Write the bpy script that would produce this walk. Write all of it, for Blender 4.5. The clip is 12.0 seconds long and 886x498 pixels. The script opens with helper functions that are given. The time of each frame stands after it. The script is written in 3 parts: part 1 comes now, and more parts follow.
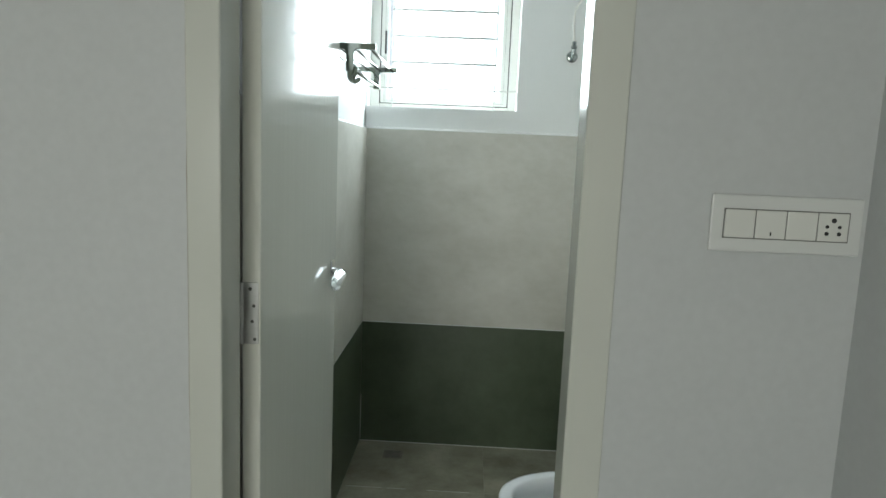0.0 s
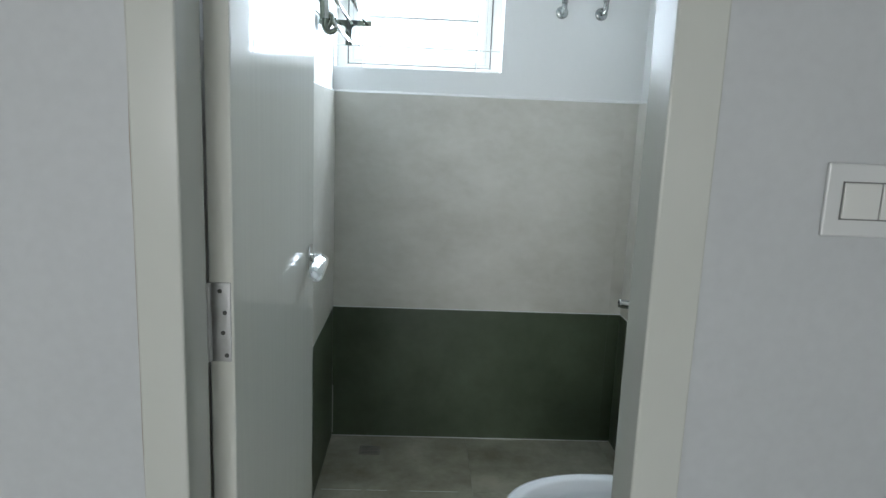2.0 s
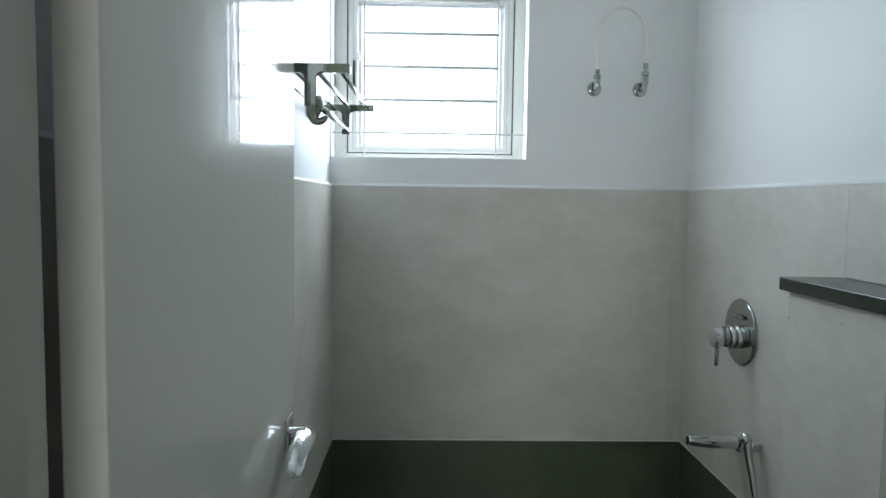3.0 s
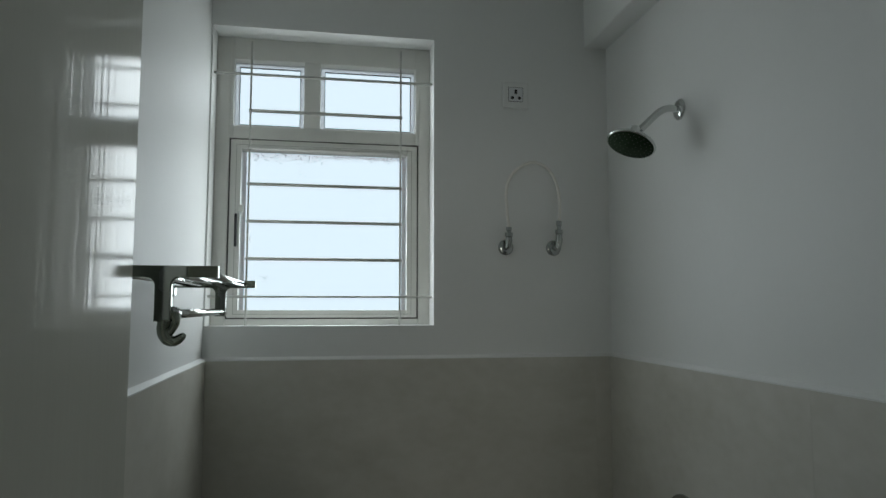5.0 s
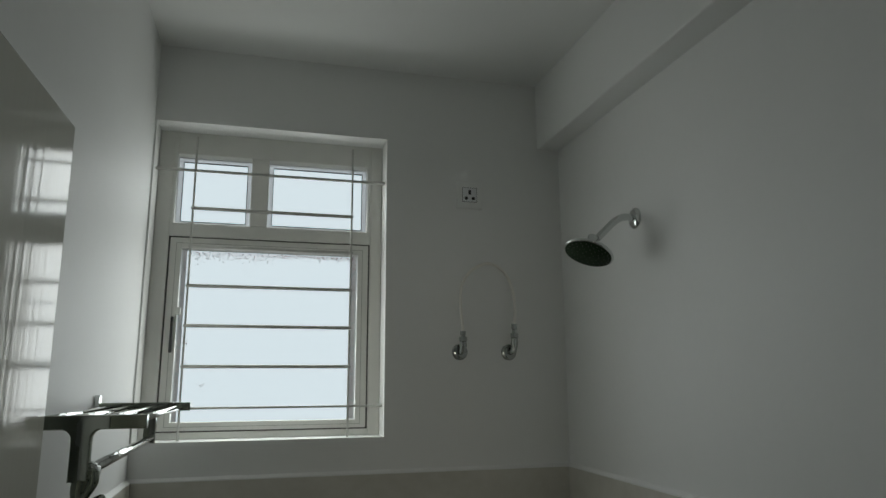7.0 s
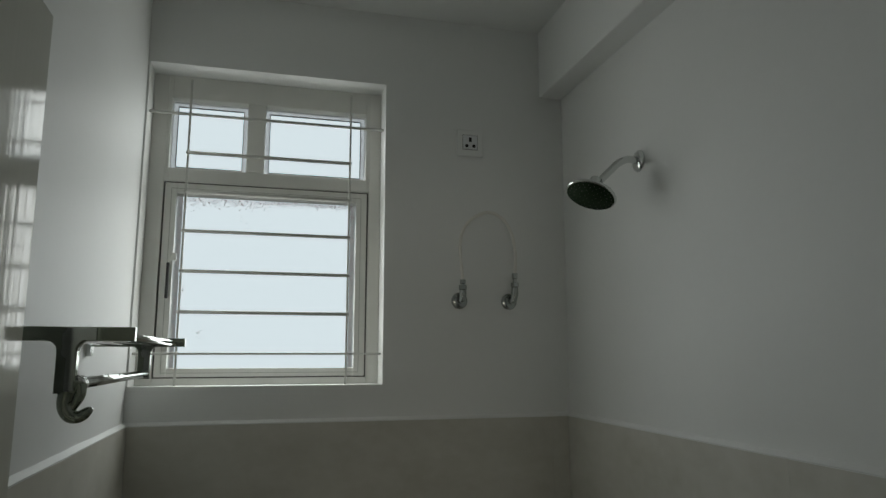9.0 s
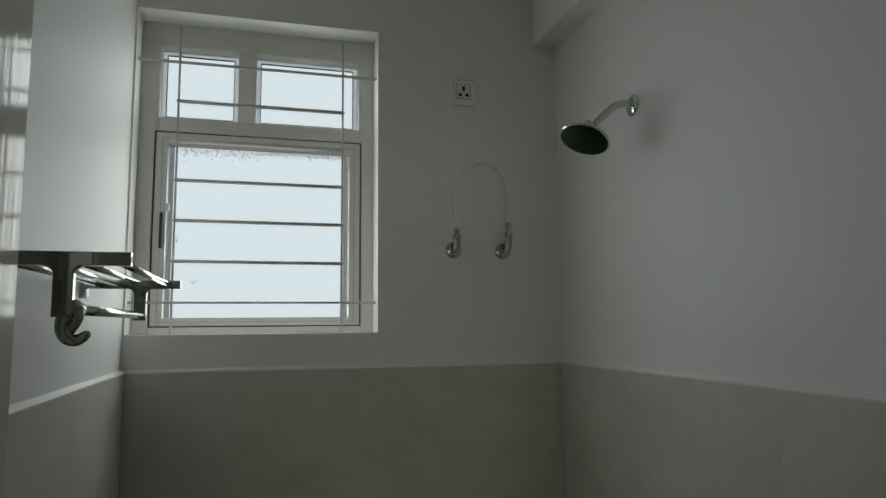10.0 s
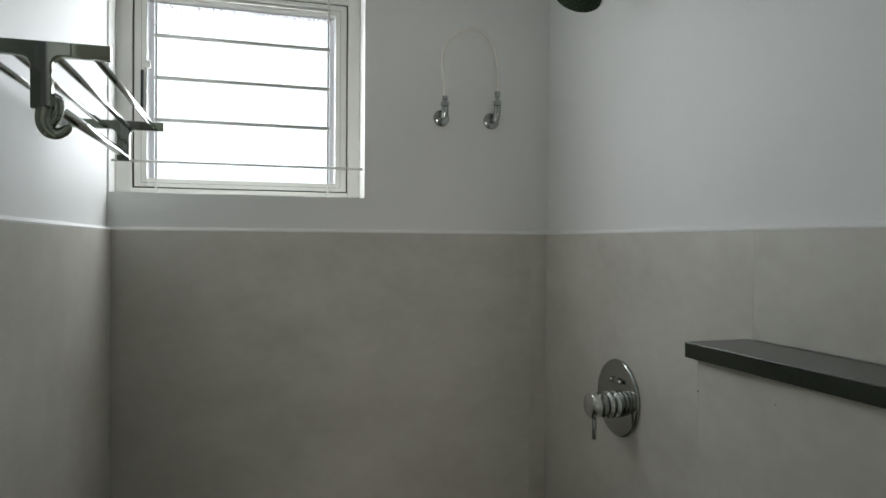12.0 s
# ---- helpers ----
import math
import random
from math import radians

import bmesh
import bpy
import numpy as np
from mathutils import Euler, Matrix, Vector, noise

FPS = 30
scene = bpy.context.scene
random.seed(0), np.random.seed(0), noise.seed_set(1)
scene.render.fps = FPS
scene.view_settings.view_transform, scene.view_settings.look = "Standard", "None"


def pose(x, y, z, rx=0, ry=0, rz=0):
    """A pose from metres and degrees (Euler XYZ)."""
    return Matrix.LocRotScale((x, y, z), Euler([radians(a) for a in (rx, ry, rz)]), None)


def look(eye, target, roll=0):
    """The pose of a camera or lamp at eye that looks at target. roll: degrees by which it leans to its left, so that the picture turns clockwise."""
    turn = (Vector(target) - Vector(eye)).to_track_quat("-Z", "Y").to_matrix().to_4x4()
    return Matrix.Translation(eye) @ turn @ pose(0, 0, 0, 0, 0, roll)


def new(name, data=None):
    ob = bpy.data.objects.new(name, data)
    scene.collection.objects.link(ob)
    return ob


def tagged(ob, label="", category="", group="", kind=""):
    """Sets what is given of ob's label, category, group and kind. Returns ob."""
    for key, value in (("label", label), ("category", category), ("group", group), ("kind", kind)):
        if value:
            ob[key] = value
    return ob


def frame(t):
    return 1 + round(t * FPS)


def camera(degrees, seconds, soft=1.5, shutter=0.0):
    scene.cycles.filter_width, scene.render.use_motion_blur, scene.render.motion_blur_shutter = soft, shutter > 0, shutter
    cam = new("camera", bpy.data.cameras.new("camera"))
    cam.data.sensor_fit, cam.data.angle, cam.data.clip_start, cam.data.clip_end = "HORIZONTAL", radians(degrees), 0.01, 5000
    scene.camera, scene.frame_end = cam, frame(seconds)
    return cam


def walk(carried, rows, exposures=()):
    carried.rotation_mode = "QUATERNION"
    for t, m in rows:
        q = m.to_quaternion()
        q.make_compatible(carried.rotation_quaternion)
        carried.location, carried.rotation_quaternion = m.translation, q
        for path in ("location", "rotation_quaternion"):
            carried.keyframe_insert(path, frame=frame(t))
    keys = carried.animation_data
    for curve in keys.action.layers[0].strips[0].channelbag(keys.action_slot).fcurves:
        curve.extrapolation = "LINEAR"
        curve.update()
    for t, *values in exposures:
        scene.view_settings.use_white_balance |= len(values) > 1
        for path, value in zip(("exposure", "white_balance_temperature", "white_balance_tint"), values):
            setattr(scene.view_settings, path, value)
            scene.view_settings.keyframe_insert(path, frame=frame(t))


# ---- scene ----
cam = camera(66.84, 12.0, soft=1.5)
# seconds, place, then yaw, pitch and roll in degrees
PATH = [
    (0, 0.4836, -0.0962, 1.3978, 2.451, -8.062, -2.354),
    (0.5, 0.4686, -0.0038, 1.3851, 4.536, -9.625, -1.878),
    (1, 0.4507, 0.0201, 1.3857, 4.443, -9.959, -2.139),
    (1.5, 0.4184, 0.0597, 1.3759, 1.631, -12.467, 0.337),
    (2, 0.3620, 0.1814, 1.3782, -1.664, -10.365, -2.270),
    (2.5, 0.3344, 0.4385, 1.3807, -0.950, -6.277, 0.452),
    (2.7, 0.3365, 0.5314, 1.4091, -0.430, -5.327, -0.422),
    (4.3, 0.3133, 0.8972, 1.5566, -7.019, 0.200, -1.291),
    (4.5, 0.3362, 0.9162, 1.5919, -7.565, 0.787, -1.558),
    (5, 0.3334, 0.9362, 1.6582, -10.130, 4.952, -0.000),
    (5.5, 0.3248, 0.9299, 1.7013, -11.590, 8.636, -0.766),
    (6, 0.3090, 0.9578, 1.7353, -12.999, 11.501, -0.838),
    (6.5, 0.3151, 0.9815, 1.7694, -14.667, 11.207, 0.363),
    (8.5, 0.3360, 1.0487, 1.7051, -14.952, 10.104, 0.112),
    (9, 0.3395, 1.0471, 1.6830, -14.748, 9.058, 0.067),
    (9.5, 0.3382, 1.0505, 1.6535, -15.253, 7.720, 0.300),
    (10, 0.3390, 1.0516, 1.6237, -15.248, 6.403, 0.488),
    (10.5, 0.3437, 1.0540, 1.5830, -15.565, 4.618, 1.030),
    (11, 0.3427, 1.0535, 1.5459, -15.311, 2.598, -0.102),
    (11.5, 0.3445, 1.0560, 1.5116, -16.452, 1.301, -0.047),
    (12, 0.3447, 1.0550, 1.4737, -16.282, -0.567, -0.394),
]
walk(cam, [(t, pose(x, y, z, 90 + p, r, ya)) for t, x, y, z, ya, p, r in PATH],
     exposures=[(0.0,1.42,6000,9),(1.0,1.45,5750,13),(1.5,1.72,5700,15),(2.0,1.6,5650,15),(2.7,1.18,5700,15),(4.3,.08,5950,12),(5.5,-.85,6400,12),(6.5,-.86,6550,13),(9.5,-.86,6650,13),(11.0,-.66,6650,17),(11.5,-.28,6550,18),(12.0,.3,6450,18)])

# ---- daylight ----
world = bpy.data.worlds.new("world")
scene.world = world
world.use_nodes = True
wn = world.node_tree
sky = wn.nodes.new("ShaderNodeTexSky")
sky.sky_type = "NISHITA"
sky.sun_disc = False
sky.sun_elevation = radians(55)
sky.sun_rotation = radians(160)
sky.air_density, sky.dust_density = 1.0, 4.0
wn.links.new(sky.outputs[0], wn.nodes["Background"].inputs[0])
wn.nodes["Background"].inputs[1].default_value = 0.12


def area_lamp(name, m, w, h, watts, colour):
    la = bpy.data.lights.new(name, "AREA")
    la.shape, la.size, la.size_y, la.energy, la.color = "RECTANGLE", w, h, watts, colour
    ob = new(name, la)
    ob.matrix_world = m
    return ob


# lamp behind the walker's shoulder, added as an assumed, unseen bedroom window
area_lamp("assumed_bedroom_daylight", look((-1.0, -5.09, 1.35), (0.1, 0.0, 1.45)), 1.7, 1.3, 35, (1.0, 0.972, 0.835))
# the sky's light in the shower room's window, falling a little from above
for lx0, lx1, lz0, lz1 in ((0.08, 0.594, 1.655, 1.817), (0.08, 0.594, 1.821, 1.983), (0.08, 0.594, 1.987, 2.149), (0.066, 0.244, 2.25, 2.43), (0.337, 0.608, 2.25, 2.43)):
    lx, lz = (lx0 + lx1) / 2, (lz0 + lz1) / 2
    area_lamp("window_daylight", look((lx, 3.111, lz), (lx, 0.0, lz - 0.7)), lx1 - lx0, lz1 - lz0, 13.5 * (lx1 - lx0) * (lz1 - lz0), (0.895, 0.955, 0.92))


# ---- materials ----
def mat(name, base, rough=0.5, metal=0.0, dark=None, scale=3.0, amount=0.5, fine=0.0, fine_scale=60.0, bump=0.0,
        bump_scale=80.0, stretch=(1, 1, 1), spec=0.5, per_piece=0.0, rough_var=0.0, coat=0.0):
    """A surface with two scales of variation laid in world space."""
    m = bpy.data.materials.new(name)
    m.use_nodes = True
    nt = m.node_tree
    b = nt.nodes["Principled BSDF"]
    b.inputs["Roughness"].default_value = rough
    b.inputs["Metallic"].default_value = metal
    b.inputs["Specular IOR Level"].default_value = spec
    b.inputs["Coat Weight"].default_value = coat
    b.inputs["Coat Roughness"].default_value = 0.05
    geo = nt.nodes.new("ShaderNodeNewGeometry")
    mp = nt.nodes.new("ShaderNodeMapping")
    mp.inputs["Scale"].default_value = stretch
    nt.links.new(geo.outputs["Position"], mp.inputs["Vector"])
    vec = mp.outputs[0]
    if per_piece:
        info = nt.nodes.new("ShaderNodeObjectInfo")
        mul = nt.nodes.new("ShaderNodeMath")
        mul.operation = "MULTIPLY"
        mul.inputs[1].default_value = 37.0
        nt.links.new(info.outputs["Random"], mul.inputs[0])
        add = nt.nodes.new("ShaderNodeVectorMath")
        add.operation = "ADD"
        nt.links.new(vec, add.inputs[0])
        nt.links.new(mul.outputs[0], add.inputs[1])
        vec = add.outputs[0]
    colour = None
    if dark is not None:
        n = nt.nodes.new("ShaderNodeTexNoise")
        n.inputs["Scale"].default_value = scale
        n.inputs["Detail"].default_value = 6
        n.inputs["Roughness"].default_value = 0.6
        nt.links.new(vec, n.inputs["Vector"])
        r = nt.nodes.new("ShaderNodeValToRGB")
        r.color_ramp.elements[0].position = 0.5 - amount / 2
        r.color_ramp.elements[1].position = 0.5 + amount / 2
        r.color_ramp.elements[0].color = (*dark, 1)
        r.color_ramp.elements[1].color = (*base, 1)
        nt.links.new(n.outputs["Fac"], r.inputs[0])
        colour = r.outputs[0]
        if fine:
            n2 = nt.nodes.new("ShaderNodeTexNoise")
            n2.inputs["Scale"].default_value = fine_scale
            n2.inputs["Detail"].default_value = 4
            nt.links.new(vec, n2.inputs["Vector"])
            mx = nt.nodes.new("ShaderNodeMix")
            mx.data_type, mx.blend_type = "RGBA", "OVERLAY"
            mx.inputs["Factor"].default_value = fine
            nt.links.new(colour, mx.inputs[6])
            nt.links.new(n2.outputs["Fac"], mx.inputs[7])
            colour = mx.outputs[2]
        nt.links.new(colour, b.inputs["Base Color"])
        if rough_var:
            mr = nt.nodes.new("ShaderNodeMapRange")
            mr.inputs["To Min"].default_value = rough - rough_var
            mr.inputs["To Max"].default_value = rough + rough_var
            nt.links.new(n.outputs["Fac"], mr.inputs["Value"])
            nt.links.new(mr.outputs[0], b.inputs["Roughness"])
    else:
        b.inputs["Base Color"].default_value = (*base, 1)
    if bump:
        n3 = nt.nodes.new("ShaderNodeTexNoise")
        n3.inputs["Scale"].default_value = bump_scale
        n3.inputs["Detail"].default_value = 3
        nt.links.new(vec, n3.inputs["Vector"])
        bp = nt.nodes.new("ShaderNodeBump")
        bp.inputs["Strength"].default_value = bump
        bp.inputs["Distance"].default_value = 0.004
        nt.links.new(n3.outputs["Fac"], bp.inputs["Height"])
        nt.links.new(bp.outputs[0], b.inputs["Normal"])
    return m


WALL = mat("white_wall_paint", (0.86, 0.87, 0.855), 0.55, dark=(0.82, 0.83, 0.81), scale=1.6, amount=0.6, fine=0.06, bump=0.10, bump_scale=35)
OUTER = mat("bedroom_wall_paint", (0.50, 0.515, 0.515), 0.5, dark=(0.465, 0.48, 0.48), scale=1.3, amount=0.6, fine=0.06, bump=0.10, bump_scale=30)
CEIL = mat("ceiling_paint", (0.86, 0.87, 0.85), 0.7, dark=(0.82, 0.83, 0.81), scale=1.2, amount=0.6, bump=0.08)
FRAME = mat("cream_gloss_paint", (0.545, 0.555, 0.505), 0.16, dark=(0.51, 0.52, 0.47), scale=6, amount=0.7, bump=0.05, bump_scale=25, stretch=(1, 1, 0.15))
LEAF = mat("door_gloss_paint", (0.77, 0.77, 0.70), 0.095, dark=(0.73, 0.73, 0.66), scale=5, amount=0.7, bump=0.10, bump_scale=45, stretch=(1, 1, 0.05), spec=0.34)
LIGHT_TILE = mat("light_cement_tile", (0.71, 0.693, 0.633), 0.35, dark=(0.56, 0.545, 0.48), scale=3.6, amount=0.5, fine=0.12,
                 fine_scale=22, bump=0.012, stretch=(1, 1, 1.6), per_piece=1, rough_var=0.06)
DARK_TILE = mat("dark_slate_tile", (0.096, 0.121, 0.075), 0.34, dark=(0.057, 0.075, 0.043), scale=4.5, amount=0.45, fine=0.08,
                fine_scale=40, bump=0.04, per_piece=1, rough_var=0.08)
FLOOR_TILE = mat("brown_grey_floor_tile", (0.44, 0.425, 0.335), 0.42, dark=(0.20, 0.19, 0.13), scale=4.5, amount=0.40, fine=0.14,
                 fine_scale=45, bump=0.06, per_piece=1, rough_var=0.08)
GROUT = mat("white_grout", (0.72, 0.72, 0.69), 0.8, dark=(0.6, 0.6, 0.57), scale=25, amount=0.6, bump=0.2)
JOINT = mat("grey_joint", (0.60, 0.60, 0.55), 0.9, dark=(0.54, 0.54, 0.49), scale=30)
DARK_JOINT = mat("dark_joint", (0.06, 0.065, 0.06), 0.9, dark=(0.04, 0.045, 0.04), scale=30)
# dark surroundings mirrored in chrome, put into these two base colours
CHROME_DARK = mat("chrome_dark_reflection", (0.40, 0.42, 0.405), 0.08, 1.0)
RACK_DARK = mat("rack_chrome_dark_reflection", (0.31, 0.345, 0.29), 0.10, 1.0, dark=(0.26, 0.29, 0.24), scale=30)
CHROME = mat("chrome", (0.68, 0.70, 0.69), 0.055, 1.0)
STEEL = mat("brushed_steel", (0.62, 0.62, 0.61), 0.3, 1.0, dark=(0.5, 0.5, 0.49), scale=40)
DRAIN = mat("dull_drain_steel", (0.30, 0.285, 0.25), 0.5, 0.3, dark=(0.2, 0.19, 0.16), scale=40)
GRANITE = mat("black_granite", (0.030, 0.042, 0.026), 0.28, dark=(0.018, 0.022, 0.016), scale=140, amount=0.4, fine=0.3, fine_scale=220)
CERAMIC = mat("white_ceramic", (0.82, 0.84, 0.85), 0.06, dark=(0.80, 0.82, 0.83), scale=2, spec=0.6)
WIN = mat("white_window_paint", (0.76, 0.76, 0.72), 0.4, dark=(0.68, 0.68, 0.64), scale=9, amount=0.7, bump=0.12, bump_scale=40)
GROOVE = mat("dark_groove", (0.10, 0.10, 0.09), 0.8)
BAR = mat("painted_iron_bar", (0.66, 0.66, 0.62), 0.45, dark=(0.5, 0.5, 0.46), scale=30, amount=0.7, bump=0.15)
PLASTIC = mat("white_plastic", (0.58, 0.59, 0.575), 0.3)
MODULE = mat("module_plastic", (0.62, 0.625, 0.59), 0.25)


def milky(name, colour, clear):
    """Thin stuff that lets the daylight behind it through."""
    m = bpy.data.materials.new(name)
    m.use_nodes = True
    nt = m.node_tree
    nt.nodes.remove(nt.nodes["Principled BSDF"])
    tr = nt.nodes.new("ShaderNodeBsdfTranslucent")
    tr.inputs[0].default_value = (*colour, 1)
    cl = nt.nodes.new("ShaderNodeBsdfTransparent")
    mx = nt.nodes.new("ShaderNodeMixShader")
    mx.inputs[0].default_value = clear
    nt.links.new(tr.outputs[0], mx.inputs[1])
    nt.links.new(cl.outputs[0], mx.inputs[2])
    nt.links.new(mx.outputs[0], nt.nodes["Material Output"].inputs[0])
    return m


# STRIP lets sky through to imitate brightly lit glazing beads
STRIP = milky("milky_lit_bead", (0.96, 0.95, 0.94), 0.5)
DUST = milky("pinkish_mortar_dust", (0.82, 0.62, 0.60), 0.25)
BLACK = mat("black_hole", (0.015, 0.015, 0.015), 0.6)
SOFTLINE = mat("soft_line", (0.34, 0.34, 0.31), 0.7)
GREYLINE = mat("grey_line", (0.16, 0.16, 0.15), 0.6)
RUBBER = mat("dark_rubber_face", (0.020, 0.044, 0.018), 0.75, dark=(0.012, 0.027, 0.011), scale=120, spec=0.2)
CRACK = mat("brown_crack", (0.30, 0.26, 0.20), 0.9)
HOSE = mat("ivory_hose", (0.86, 0.85, 0.80), 0.5, dark=(0.83, 0.81, 0.76), scale=20)
BRICK = mat("pale_brick", (0.80, 0.75, 0.72), 0.9, dark=(0.66, 0.60, 0.57), scale=40, amount=0.5, bump=0.3, bump_scale=90)
GREY_FLOOR = mat("bedroom_floor_tile", (0.55, 0.53, 0.49), 0.3, dark=(0.48, 0.46, 0.42), scale=3)
GROUND = mat("outdoor_ground", (0.22, 0.21, 0.18), 0.95, dark=(0.12, 0.12, 0.09), scale=0.2)

GLASS = bpy.data.materials.new("window_glass")
GLASS.use_nodes = True
gb = GLASS.node_tree.nodes["Principled BSDF"]
gb.inputs["Transmission Weight"].default_value = 1.0
gb.inputs["Roughness"].default_value = 0.0
gb.inputs["IOR"].default_value = 1.1
gb.inputs["Base Color"].default_value = (0.97, 0.99, 0.98, 1)

SKYGLOW = bpy.data.materials.new("hazy_sky")
SKYGLOW.use_nodes = True
sn = SKYGLOW.node_tree
sn.nodes.remove(sn.nodes["Principled BSDF"])
em = sn.nodes.new("ShaderNodeEmission")
em.inputs[0].default_value = (0.81, 0.945, 1.0, 1)
em.inputs[1].default_value = 1.5
sn.links.new(em.outputs[0], sn.nodes["Material Output"].inputs[0])


# ---- mesh helpers ----
def finish(name, bm, material, parent=None, label="", smooth=False):
    me = bpy.data.meshes.new(name)
    bm.to_mesh(me)
    bm.free()
    me.materials.append(material)
    if smooth:
        for p in me.polygons:
            p.use_smooth = True
    ob = new(name, me)
    if parent:
        ob.parent = parent
    if label:
        ob["label"] = label
    return ob


def part(name, bm, material, parent, label="", smooth=False):
    return finish(name, bm, material, parent, label, smooth)


def thing(name, label, category, group="", kind=""):
    return tagged(new(name), label, category, group, kind)


def box(x0, x1, y0, y1, z0, z1, bevel=0.0, bm=None, seg=2):
    own = bmesh.new()
    bmesh.ops.create_cube(own, size=1.0)
    for v in own.verts:
        v.co = Vector(((x0 + x1) / 2 + v.co.x * (x1 - x0), (y0 + y1) / 2 + v.co.y * (y1 - y0), (z0 + z1) / 2 + v.co.z * (z1 - z0)))
    if bevel:
        bmesh.ops.bevel(own, geom=list(own.edges), offset=bevel, segments=seg, profile=0.5, affect="EDGES")
    if bm is None:
        return own
    me = bpy.data.meshes.new("tmp")
    own.to_mesh(me)
    own.free()
    bm.from_mesh(me)
    bpy.data.meshes.remove(me)
    return bm


def lathe(profile, origin, axis, n=32, bm=None):
    """Turns (radius, along) pairs about an axis."""
    bm = bm or bmesh.new()
    q = Vector((0, 0, 1)).rotation_difference(Vector(axis).normalized())
    rings = []
    for r, h in profile:
        ring = []
        for i in range(n):
            a = 2 * math.pi * i / n
            ring.append(bm.verts.new(Vector(origin) + q @ Vector((max(r, 1e-5) * math.cos(a), max(r, 1e-5) * math.sin(a), h))))
        rings.append(ring)
    for a, b in zip(rings, rings[1:]):
        for i in range(n):
            bm.faces.new((a[i], a[(i + 1) % n], b[(i + 1) % n], b[i]))
    bm.faces.new(list(reversed(rings[0])))
    bm.faces.new(rings[-1])
    bmesh.ops.recalc_face_normals(bm, faces=list(bm.faces))
    return bm


def smooth_line(points, per=8):
    pts = [Vector(p) for p in points]
    ext = [2 * pts[0] - pts[1]] + pts + [2 * pts[-1] - pts[-2]]
    out = []
    for i in range(1, len(ext) - 2):
        a, b, c, d = ext[i - 1:i + 3]
        for k in range(per):
            t = k / per
            out.append(0.5 * (2 * b + (c - a) * t + (2 * a - 5 * b + 4 * c - d) * t * t + (3 * b - a - 3 * c + d) * t ** 3))
    return out + [pts[-1]]


def tube(points, radius, n=12, bm=None, flat=1.0):
    """Sweeps a round or flattened section along points."""
    bm = bm or bmesh.new()
    pts = [Vector(p) for p in points]
    side = None
    rings = []
    for i, p in enumerate(pts):
        d = (pts[min(i + 1, len(pts) - 1)] - pts[max(i - 1, 0)]).normalized()
        if side is None:
            side = d.orthogonal().normalized()
        side = (side - d * side.dot(d)).normalized()
        up = d.cross(side)
        r = radius[i] if isinstance(radius, (list, tuple)) else radius
        rings.append([bm.verts.new(p + side * r * math.cos(2 * math.pi * k / n) + up * r * flat * math.sin(2 * math.pi * k / n)) for k in range(n)])
    for a, b in zip(rings, rings[1:]):
        for k in range(n):
            bm.faces.new((a[k], a[(k + 1) % n], b[(k + 1) % n], b[k]))
    bm.faces.new(list(reversed(rings[0])))
    bm.faces.new(rings[-1])
    bmesh.ops.recalc_face_normals(bm, faces=list(bm.faces))
    return bm


def structure(name, bm, material, label, category):
    return tagged(finish(name, bm, material), label, category, kind="structure")


# ---- main measures ----
XR, YB = 1.252, 3.0          # tiled faces of the shower room
PL = 0.012                   # tiles stand this proud of the plaster
YO, YI = 1.038, 1.155         # outer and inner face of the wall with the door
ZC = 2.753
TOP, BAND = 1.5, 0.597       # tops of the light and dark tiles
WX0, WX1, WZ0, WZ1 = -0.007, 0.675, 1.602, 2.518
JL, JR = 0.059, 0.669        # clear width of the doorway
FL, FR = -0.001, 0.736       # outer edges of the door frame
DOOR_TOP = 2.06

# ---- setting: shower room ----
wb = box(-0.22, WX0, YB + PL, 3.22, 0, ZC)
box(WX1, 1.5, YB + PL, 3.22, 0, ZC, bm=wb)
box(WX0, WX1, YB + PL, 3.22, 0, WZ0, bm=wb)
box(WX0, WX1, YB + PL, 3.22, WZ1, ZC, bm=wb)
wall_back = structure("wall_north", wb, WALL, "white painted plaster wall with a window opening", "wall")
wall_left = structure("wall_west", box(-0.22, -PL, YI, YB + PL, 0, ZC), WALL, "white painted plaster wall above grey tiles", "wall")
wall_right = structure("wall_east", box(XR + PL, 1.5, YI, YB + PL, 0, ZC), WALL, "white painted plaster wall above grey tiles", "wall")
structure("floor", box(-0.22, 1.5, YI, 3.22, -0.15, -0.010), JOINT, "grey mortar bed under brown grey floor tiles", "floor")
structure("ceiling", box(-0.22, 1.5, YI, 3.22, ZC, ZC + 0.15), CEIL, "plain white painted ceiling", "ceiling")
structure("beam", box(1.187, XR + PL + 0.01, YI, YB + PL + 0.003, 2.527, ZC + 0.01, 0.004), WALL, "white painted concrete beam under the ceiling", "beam")

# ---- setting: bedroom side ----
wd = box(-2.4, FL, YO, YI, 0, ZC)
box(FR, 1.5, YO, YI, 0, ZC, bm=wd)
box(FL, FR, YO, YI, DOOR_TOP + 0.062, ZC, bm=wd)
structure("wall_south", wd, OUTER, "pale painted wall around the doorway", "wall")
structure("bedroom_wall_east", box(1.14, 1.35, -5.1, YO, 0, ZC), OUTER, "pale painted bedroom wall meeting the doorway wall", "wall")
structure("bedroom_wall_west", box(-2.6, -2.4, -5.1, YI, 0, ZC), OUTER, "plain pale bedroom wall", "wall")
# unseen wall; its opening is assumed, cut for the added lamp
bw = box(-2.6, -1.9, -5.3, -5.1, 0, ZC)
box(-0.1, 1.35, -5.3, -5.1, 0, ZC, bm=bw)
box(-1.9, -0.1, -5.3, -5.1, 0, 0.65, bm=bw)
